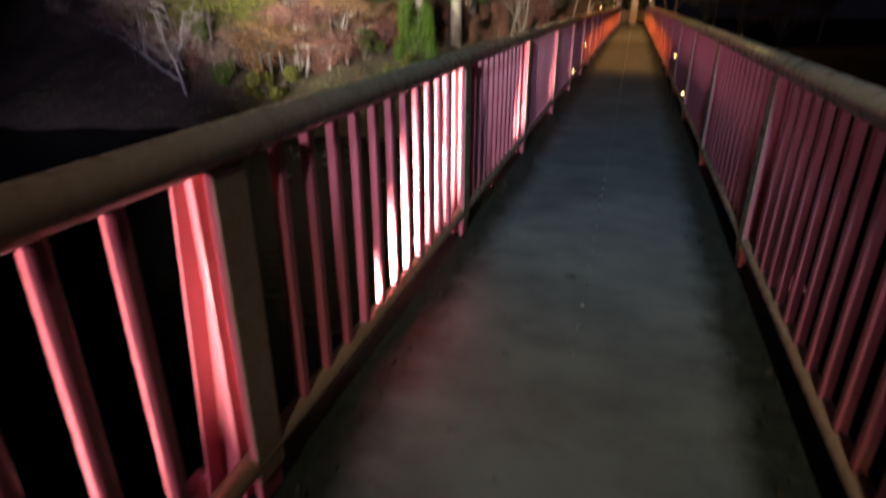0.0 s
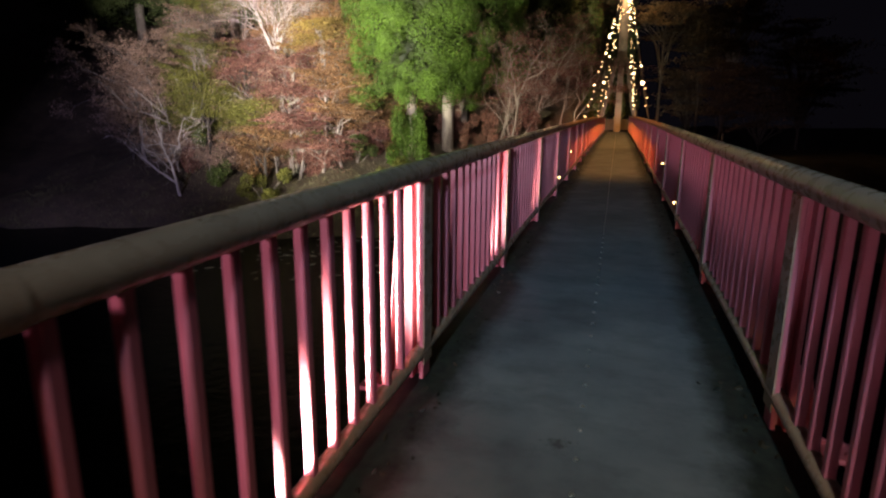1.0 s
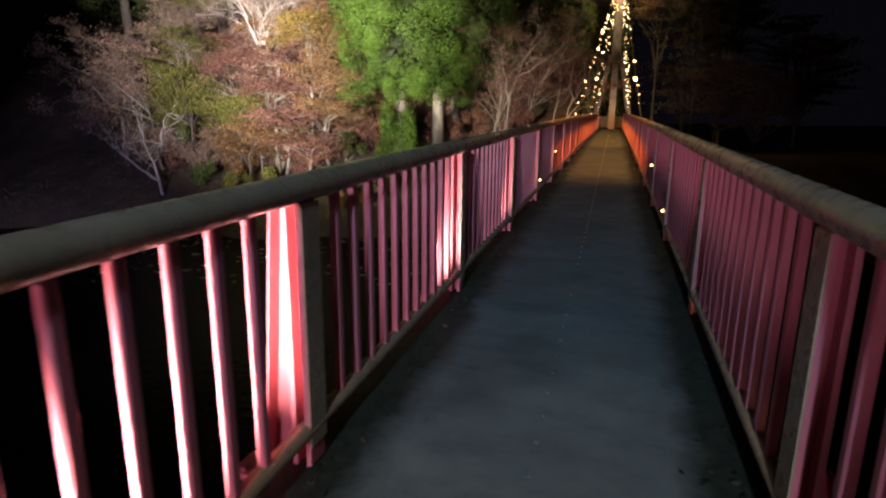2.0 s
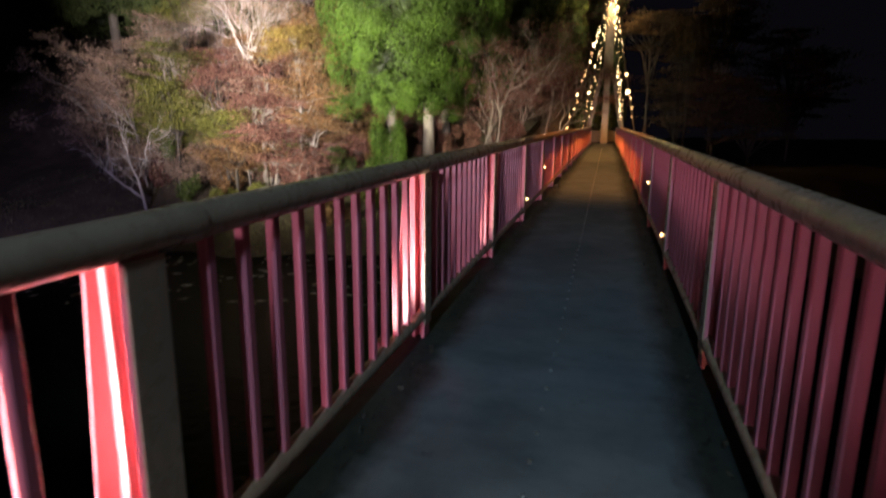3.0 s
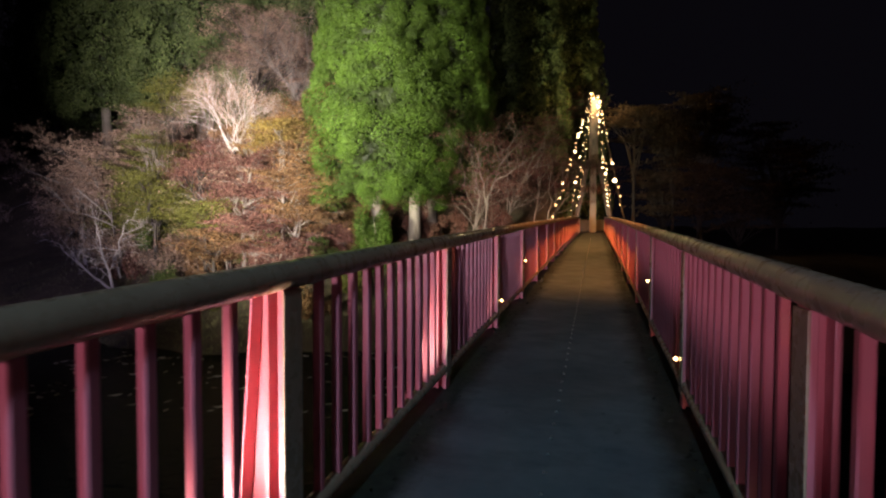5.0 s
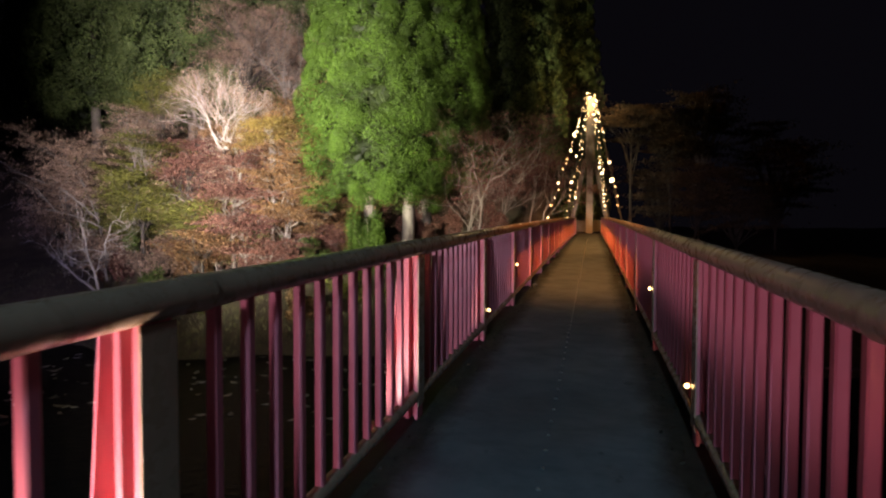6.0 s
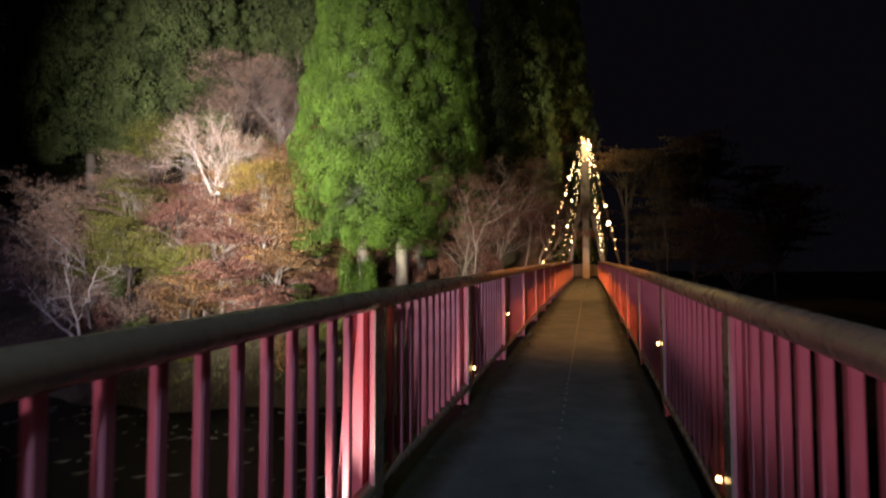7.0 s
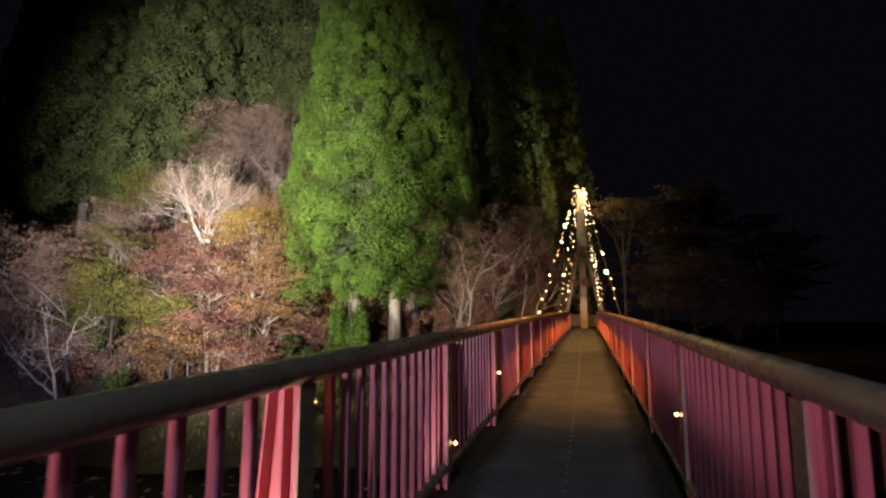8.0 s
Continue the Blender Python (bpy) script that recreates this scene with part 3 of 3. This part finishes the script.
def bush(label, base, size, seed, mat, n=2600, leaf=0.08):
    r = np.random.default_rng(seed)
    ob = tagged(empty("bush", base), label, "bush", "bushes on the bank")
    out = ([], [])
    k = 9
    cl = r.normal(size=(k, 3)) * np.array((size[0], size[1], size[2])) * 0.42 + np.array((0, 0, size[2] * 0.5))
    for c in cl:
        tube([(0, 0, -0.3), c * 0.5 + r.normal(0, 0.1, 3), c], [0.03, 0.02, 0.008], 4, out)
    hang("stem", np_mesh("stem", *out, BARK_GREY), ob)
    i = r.integers(0, k, n)
    d = r.normal(size=(n, 3))
    d /= np.linalg.norm(d, axis=1, keepdims=True)
    c = cl[i] + d * np.array(size) * 0.36 * (0.5 + 0.5 * r.random((n, 1)))
    v, q = cards(c, d + 0.8 * r.normal(size=(n, 3)), leaf, r, 0.5, 0.2)
    hang("crown", np_mesh("crown", v, q, mat, False), ob)


def on(x, y):
    return (x, y, ground_z(x, y) - 0.05)


# ---- the lit trees ----
cedar("tall floodlit bright green cedar with rounded tufts", on(-13.2, 37.6), 30.0, 3.5, 4.5, 3, CEDAR, 760, 0.07, 400, 0.90, 1.15, 0.72, (0.5, 0), (2.35, 0.4))
cedar("tall cedar half in the shade of its floodlit neighbour", on(-10.7, 40.6), 37.0, 2.9, 4.0, 8, CEDAR, 660, 0.08, 320, 0.92, 1.15, 0.62)
for i, (x, y, h, w, n) in enumerate([(-42.6, 45.0, 34, 5.3, 560), (-32.6, 45.2, 33, 5.4, 620), (-28.6, 50.5, 39, 3.8, 420), (-24.2, 51.5, 40, 3.7, 420), (-51.5, 48.0, 32, 4.5, 380), (-37.2, 52.0, 41, 4.0, 420), (-19.0, 52.5, 40, 3.8, 380)]):
    cedar("tall dim cedar on the wooded slope", on(x, y), h, 3.0, w, 20 + i, CEDAR_DARK, n, 0.11, 190, 1.12, 1.2, 0.72)
for i, (x, y, h, w) in enumerate([(-5.4, 48.5, 29, 3.1), (-1.9, 53.0, 27, 2.8)]):
    cedar("dark cedar near the end of the bridge", on(x, y), h, 2.0, w, 40 + i, CEDAR_DARK, 360, 0.13, 130, 0.95, 1.2, 0.6)


def fan_tree(label, base, crotch_z, height, wide, stems, seed, bark_mat, twig_mat, n_twig):
    """A bare tree: a slim trunk, stems fanning out from one crotch, fine twigs at their ends."""
    r = np.random.default_rng(seed)
    tree = tagged(empty("bare_tree", base), label, "tree", "broadleaf trees on the bank")
    z = crotch_z - base[2]
    out, tips = ([], []), []
    low = ([], [])
    tube([(0, 0, -0.4), (0.12, 0, z * 0.4), (-0.06, 0, z * 0.75), (0, 0, z - 0.2)], [0.15, 0.12, 0.10, 0.09], 8, low)
    for i in range(stems):
        u = -1 + 2 * (i + 0.5) / stems + r.normal(0, 0.08)
        d = np.array((u * wide / height, 0.5 * r.normal(), 1.0))
        start = np.array((r.normal(0, 0.15), 0, z - 0.5 * r.random()))
        grow(r, out, tips, start, d / np.linalg.norm(d), height * (0.42 + 0.1 * r.random()), 0.045, 4, 0.42, 0.02, 6)
    hang("trunk", np_mesh("trunk", *low, BARK_DARK), tree, "dark trunk under the pale limbs")
    hang("branchwork", np_mesh("branchwork", *out, bark_mat), tree, "pale bare limbs")
    tips = np.array(tips)
    c = tips[r.integers(0, len(tips), n_twig)] + r.normal(0, 0.22, (n_twig, 3))
    v, q = cards(c, r.normal(size=(n_twig, 3)) + np.array((0, -0.6, 0.2)), 0.05, r, 0.22, 0.2)
    hang("crown", np_mesh("crown", v, q, twig_mat, False), tree, "fine pale twigs")


fan_tree("bare pale tree fanning out in the floodlight", on(-21.6, 34.6), 6.5, 4.6, 6.4, 11, 11, BARK_PALE, TAN, 14000)
fan_tree("bare brownish tree behind the floodlit one", on(-21.8, 42.4), 11.4, 6.0, 5.0, 6, 13, BARK_GREY, TAN, 9000)


def layered_tree(label, foot, centre, wide, tall, seed, bark_mat, leaf_mat, leaf=0.06, dense=1.0):
    """A tree with limbs reaching out to uneven sprays of leaves, gaps between them."""
    r = np.random.default_rng(seed)
    foot = np.array(foot, float)
    c = np.array(centre, float) - foot
    tree = tagged(empty("broadleaf_tree", foot), label, "tree", "broadleaf trees on the bank")
    out = ([], [])
    lean = np.array((r.normal(0, 0.4), r.normal(0, 0.3), 0.0))
    crotch = c - np.array((0, 0, tall * 1.1)) + lean * 0.4
    crotch[2] = max(0.3, crotch[2])
    tube([np.array((0, 0, -0.4)), crotch * 0.5 + lean * 0.3, crotch], [0.12, 0.10, 0.08], 7, out)
    k = int(10 + 4.2 * wide * max(0.8, tall))
    d = r.normal(size=(k, 3))
    d /= np.linalg.norm(d, axis=1, keepdims=True)
    pads = c + d * np.array((wide, max(1.2, wide * 0.8), tall)) * (0.35 + 0.65 * r.random((k, 1)))
    for p in pads:
        a = crotch * (0.6 + 0.4 * r.random()) if r.random() < 0.4 else crotch + (c - crotch) * 0.7 * r.random()
        m = a + (p - a) * 0.5 + r.normal(0, 0.16, 3) + np.array((0, 0, 0.05 * np.linalg.norm(p - a)))
        tube([a, m, p], [0.05, 0.034, 0.015], 5, out)
        for j in range(4):
            e = p + r.normal(0, 0.5, 3) * np.array((1.3, 1, 0.5))
            tube([m + (p - m) * r.random(), (p + e) / 2 + r.normal(0, 0.08, 3), e], [0.016, 0.011, 0.006], 4, out)
    hang("trunk", np_mesh("trunk", *out, bark_mat), tree)
    n = int(k * 230 * dense)
    i = r.integers(0, k, n)
    size = (0.28 + 0.40 * r.random(k))[i][:, None]
    slope = r.normal(0, 0.22, k)[i]
    q = r.normal(size=(n, 3)) * size * np.array((1.4, 1.0, 0.15))
    q[:, 2] += q[:, 0] * slope
    nor = np.array((0, -0.55, 0.6)) + r.normal(size=(n, 3)) * 0.65
    v, f = cards(pads[i] + q, nor, leaf, r, 0.55, 0.25)
    hang("crown", np_mesh("crown", v, f, leaf_mat, False), tree)


CANOPY = [
    (-30.6, 32.8, 6.0, TAN, "withered tan", 2.5, 1.0),
    (-30.3, 31.8, 4.2, TAN, "withered tan", 2.1, 0.9),
    (-30.1, 36.4, 8.2, TAN, "withered tan", 2.5, 1.1),
    (-31.2, 31.6, 2.1, TAN, "withered tan", 1.6, 1.0),
    (-26.7, 33.8, 4.6, OLIVE, "yellowish olive", 2.4, 2.4),
    (-26.8, 32.7, 1.7, OLIVE, "yellowish olive", 1.8, 1.1),
    (-25.1, 35.2, 3.5, OLIVE, "yellowish olive", 1.3, 1.3),
    (-24.9, 36.2, 6.7, RUST, "rust-red", 3.0, 0.5),
    (-20.1, 36.4, 3.8, RUST, "rust-red", 3.2, 0.9),
    (-23.3, 36.2, 5.2, TAN, "withered tan", 2.0, 0.8),
    (-18.4, 36.2, 8.2, ORANGE, "orange-brown", 1.6, 1.6),
    (-16.5, 36.2, 6.3, ORANGE, "orange-brown", 1.7, 1.9),
    (-16.8, 39.4, 2.9, ORANGE, "orange-brown", 1.9, 1.8),
    (-14.5, 39.5, 0.9, RUST, "rust-red", 1.3, 1.1),
    (-19.1, 36.2, 1.8, ORANGE, "orange-brown", 1.7, 1.0),
    (-20.6, 35.4, 0.2, RUST, "rust-red", 2.5, 0.9),
    (-16.7, 36.5, 0.1, RUST, "rust-red", 1.9, 0.8),
    (-23.5, 33.6, 0.4, TAN, "withered tan", 1.8, 1.1),
    (-23.6, 35.6, 2.1, TAN, "withered tan", 1.3, 0.9),
    (-22.5, 34.4, 1.0, GREEN, "bright green", 0.9, 1.1),
    (-21.4, 36.2, 4.8, GREEN, "bright green", 0.6, 0.6),
    (-18.2, 36.5, 1.4, GREEN, "bright green", 0.8, 0.9),
    (-17.9, 33.6, 7.3, YELLOW, "yellow", 0.9, 0.6),
    (-14.9, 38.9, 2.5, OLIVE, "yellowish olive", 0.9, 0.9),
    (-25.6, 42.8, 16.2, TAN, "withered tan", 4.4, 2.4),
    (-30.8, 44.1, 14.5, TAN, "withered tan", 2.2, 1.6),
    (-23.8, 45.9, 15.5, TAN, "withered tan", 2.2, 2.5),
    (-27.6, 36.5, 10.4, OLIVE, "yellowish olive", 1.7, 1.4),
    (-17.4, 36.2, 2.6, ORANGE, "orange-brown", 1.9, 1.1),
    (-21.4, 36.2, 2.5, ORANGE, "orange-brown", 2.0, 0.9),
    (-15.2, 37.8, 0.5, ORANGE, "orange-brown", 1.7, 1.0),
    (-18.4, 35.4, 0.1, TAN, "withered tan", 2.0, 0.9),
    (-21.2, 33.7, -0.4, RUST, "rust-red", 1.8, 0.8),
    (-24.3, 32.4, -0.6, TAN, "withered tan", 1.9, 0.8),
    (-17.3, 36.0, 4.3, RUST, "rust-red", 1.7, 1.0),
    (-21.3, 36.2, 6.9, ORANGE, "orange-brown", 2.2, 1.0),
    (-16.0, 36.3, 8.3, RUST, "rust-red", 1.3, 1.9),
    (-27.6, 31.5, 0.3, TAN, "withered tan", 1.6, 1.0),
    (-19.6, 33.2, 5.3, RUST, "rust-red", 2.0, 0.5),
    (-22.6, 32.8, 5.0, RUST, "rust-red", 1.5, 0.5),
    (-19.2, 32.4, 3.4, RUST, "rust-red", 2.1, 0.6),
    (-16.9, 33.0, 4.3, ORANGE, "orange-brown", 1.4, 0.9),
    (-21.6, 32.0, 2.2, OLIVE, "yellowish olive", 1.1, 0.8),
    (-18.6, 31.8, 1.7, RUST, "rust-red", 1.9, 0.6),
    (-16.4, 33.4, 2.3, ORANGE, "orange-brown", 1.6, 0.8),
    (-20.4, 31.0, 0.6, ORANGE, "orange-brown", 1.7, 0.7),
    (-17.2, 32.2, 0.4, RUST, "rust-red", 1.8, 0.7),
    (-17.2, 34.6, 6.4, ORANGE, "orange-brown", 1.2, 1.6),
    (-24.9, 31.6, 3.4, OLIVE, "yellowish olive", 1.5, 1.3),
    (-18.9, 33.0, 0.9, GREEN, "bright green", 0.8, 0.9)]
for i, (x, y, z, mat, word, wide, tall) in enumerate(CANOPY):
    bark_mat = BARK_DARK if i % 3 == 0 else BARK_GREY
    for again in range(2):
        wide, tall = (wide * 1.2, tall * 1.2) if again == 0 else (wide * 0.8, tall * 0.75)
        foot = on(x - 0.9 * again, y + 1.1 * again)
        layered_tree("%s tree with %s leaves in loose sprays" % ("low spreading" if tall < 1 else "spreading", word), foot, (foot[0], foot[1], max(z - 0.7 * again, foot[2] + tall + 0.2)), wide, tall, 400 + i + 50 * again, bark_mat, mat, 0.056, 1.3 if mat is TAN else 2.1)


def limb_tree(label, base, ways, rad, seed, bark_mat, leaf_mat=None, n_leaf=1500):
    """A leaning tree: crooked limbs that start low, each with side shoots."""
    r = np.random.default_rng(seed)
    tree = tagged(empty("bare_tree", base), label, "tree", "broadleaf trees on the bank")
    out, tips = ([], []), []
    for n, way in enumerate(ways):
        pts = [np.array(p, float) for p in way]
        fine = [pts[i] + (pts[i + 1] - pts[i]) * f + r.normal(0, 0.05, 3) for i in range(len(pts) - 1) for f in (0, 0.34, 0.67)] + [pts[-1]]
        k = len(fine)
        tube(fine, [rad * (1 - 0.2 * min(n, 2)) * (1 - 0.8 * i / k) for i in range(k)], 7, out)
        for i in range(2, k):
            d = fine[i] - fine[i - 1] + r.normal(0, 0.35, 3) + np.array((0, 0, 0.05))
            grow(r, out, tips, fine[i], d / np.linalg.norm(d), 0.9 + 0.5 * r.random(), rad * 0.22, 2, 0.7, 0.05, 5)
    hang("trunk", np_mesh("trunk", *out, bark_mat), tree)
    if leaf_mat:
        tips = np.array(tips)
        c = tips[r.integers(0, len(tips), n_leaf)] + r.normal(0, 0.2, (n_leaf, 3)) * np.array((1.4, 1, 0.5))
        v, q = cards(c, r.normal(size=(n_leaf, 3)) + np.array((0, -0.5, 0.5)), 0.055, r, 0.5, 0.2)
        hang("crown", np_mesh("crown", v, q, leaf_mat, False), tree)


limb_tree("bare leaning pale tree by the shore", on(-25.1, 29.0), [[(0, 0, -0.3), (-0.3, 0, 1.4), (-0.9, 0.1, 2.6), (-1.5, 0.2, 4.0)], [(-0.2, 0, 0.8), (-1.6, 0, 1.5), (-3.4, 0.2, 2.6)], [(-0.4, 0, 1.8), (0.1, 0.1, 3.0), (0.4, 0.2, 4.4)]], 0.10, 24, BARK_PALE)
limb_tree("bare tree leaning out over the slope", on(-20.6, 32.6), [[(0, 0, -0.3), (-0.3, 0, 3.0), (-1.6, 0, 4.6), (-3.8, 0, 6.2), (-6.0, 0, 7.9)], [(-1.4, 0, 4.4), (-2.6, -0.3, 5.0), (-4.6, -0.5, 5.2)], [(-0.2, 0, 2.5), (0.6, 0.2, 4.5), (0.9, 0.2, 6.4)]], 0.06, 29, BARK_GREY, TAN, 2400)
limb_tree("wide maple with bare pale limbs and withered leaves", on(-27.0, 31.2), [[(0, 0, -0.3), (-0.6, 0, 3.6), (-3.0, -0.2, 5.4), (-6.8, -0.3, 6.6)], [(-0.4, 0, 3.0), (-2.2, -0.4, 3.9), (-5.8, -0.5, 4.6)], [(-0.5, 0, 3.4), (-2.4, 0.3, 6.4), (-5.6, 0.4, 8.2)]], 0.08, 33, BARK_GREY, TAN, 7000)
broadleaf("bare_tree", "bare pale sapling on the near bank", (-2.9, -1.6, ground_z(-2.9, -1.6)), 6.2, 27, BARK_PALE, None, 0, 0.05, 2, 0.5, 0.6, 4, 0.04, (0, 0.45), fork=0.36, splay=0.15)
for i, (x, y, h) in enumerate([(-6.4, 38.0, 7.6), (-5.2, 40.0, 8.2), (-3.9, 42.0, 8.0), (-7.2, 39.2, 6.6), (-2.9, 41.5, 7.4)]):
    broadleaf("bare_tree", "bare thin tree with reddish twigs beside the bridge", on(x, y), h, 50 + i, BARK_GREY, RUST, 7500, 0.04, 2 if i == 0 else 1, 0.6, 0.4, 4, 0.07 if i else 0.055, (0.12, 0), fork=0.42, cloud=0.5, splay=0.3)
limb_tree("slim grey forked tree beside the end of the bridge", on(-6.5, 37.2), [[(0, 0, -0.3), (0.25, 0, 2.2), (0.5, 0, 3.6), (1.3, 0, 5.6), (2.0, 0, 7.0)], [(0.4, 0, 3.2), (0.1, 0, 5.0), (-0.3, 0, 6.6)], [(0.9, 0, 4.6), (1.9, 0, 5.2), (2.9, 0, 5.9)]], 0.085, 61, BARK_GREY, RUST, 1800)
limb_tree("slim grey leaning tree beside the end of the bridge", on(-7.3, 37.0), [[(0, 0, -0.3), (0.5, 0, 2.0), (0.8, 0, 3.6), (0.6, 0, 5.4)], [(0.5, 0, 1.8), (1.2, 0, 3.2), (1.5, 0, 4.2)]], 0.06, 62, BARK_GREY, RUST, 1200)
for i, (x, y, z, wide, tall) in enumerate([(3.0, 49.6, 9.6, 2.2, 1.7), (6.0, 51.0, 8.4, 2.4, 2.6), (7.6, 48.5, 4.6, 1.9, 2.4), (8.4, 52.5, 9.6, 3.0, 3.6), (13.5, 52.0, 6.0, 3.2, 4.0), (-1.4, 50.5, 11.4, 1.6, 1.4), (5.6, 52.5, 4.6, 2.6, 2.6), (10.6, 51.0, 3.4, 2.6, 2.8)]):
    layered_tree("dim leafy golden-brown tree beyond the end of the bridge", on(x, y), (x, y, z), wide, tall, 70 + i, BARK_PALE if i == 3 else BARK_DARK, BROWN_LEAF, 0.09, 0.9)
for i in range(9):
    r = np.random.default_rng(100 + i)
    x = -26 + 2.0 * i + r.normal(0, 0.4)
    y = shore(x) + 2.5 + 7 * r.random()
    mat, word = [(RUST, "rust-red"), (GREEN, "green"), (ORANGE, "orange"), (OLIVE, "olive")][i % 4]
    bush("low bush with %s leaves on the bank" % word, on(x, y), (1.3, 1.1, 1.1 + r.random()), 130 + i, mat)

bush("rounded green bush at the foot of the cedars", on(-12.5, 35.6), (1.5, 1.2, 3.4), 171, CEDAR, 6400, 0.07)
bush("rounded green bush at the foot of the cedars", on(-13.4, 36.2), (1.2, 1.1, 2.4), 172, CEDAR, 4600, 0.07)
for i in range(4):
    bush("rust-brown bush on the bank below the cedars", on(-17.6 + 1.1 * i, 36.6 + 0.5 * (i % 2)), (1.2, 1.0, 1.3), 190 + i, ORANGE if i % 2 else RUST, 3000, 0.07)
for i in range(5):
    bush("reddish-brown bush under the cedars", on(-11.2 + 1.5 * i, 39.0 + 0.4 * (i % 2)), (1.2, 1.0, 1.5), 180 + i, RUST, 2400, 0.07)


def grass():
    r = np.random.default_rng(9)
    n = 9000
    x = -36 + 40 * r.random(n)
    y = np.array([shore(a) for a in x]) + 0.1 + 9 * r.random(n) ** 1.6
    z = np.array([ground_z(a, b) for a, b in zip(x, y)])
    h = 0.05 + 0.16 * r.random(n)
    w = r.normal(0, 0.1, (n, 2))
    v = np.empty((n, 3, 3))
    v[:, 0] = np.stack([x - 0.025, y, z - 0.03], 1)
    v[:, 1] = np.stack([x + 0.025, y, z - 0.03], 1)
    v[:, 2] = np.stack([x + w[:, 0], y + w[:, 1], z + h], 1)
    ob = hang("grass", np_mesh("grass", v.reshape(-1, 3), np.arange(n * 3).reshape(n, 3), GRASS, False))
    tagged(ob, "dry pale grass along the river bank", "grass", kind="stuff")
    n = 190
    x = -22 + 18 * r.random(n)
    y = np.array([shore(a) for a in x]) - 0.5 - 8 * r.random(n) ** 1.2
    c = np.stack([x, y, np.full(n, WATER_Z + 0.025)], 1)
    v, q = cards(c, np.tile((0.0, 0.0, 1.0), (n, 1)), 0.19, r, 0.45, 0.1)
    ob = hang("floating_leaves", np_mesh("floating_leaves", v, q, LITTER, False))
    tagged(ob, "pale fallen leaves floating on black water", "leaves", kind="stuff")


grass()


def edge_litter():
    """Dead leaves and moss tufts blown against both edges of the deck."""
    r = np.random.default_rng(31)
    n = 900
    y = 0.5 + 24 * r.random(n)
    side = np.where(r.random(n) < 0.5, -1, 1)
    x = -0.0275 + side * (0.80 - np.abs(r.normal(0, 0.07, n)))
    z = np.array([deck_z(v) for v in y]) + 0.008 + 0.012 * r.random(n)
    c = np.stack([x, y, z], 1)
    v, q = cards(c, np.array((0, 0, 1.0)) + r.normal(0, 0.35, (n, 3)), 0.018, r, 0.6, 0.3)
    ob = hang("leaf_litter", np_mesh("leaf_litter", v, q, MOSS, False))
    tagged(ob, "dead leaves and moss along the deck's edges", "leaves", kind="stuff")


edge_litter()
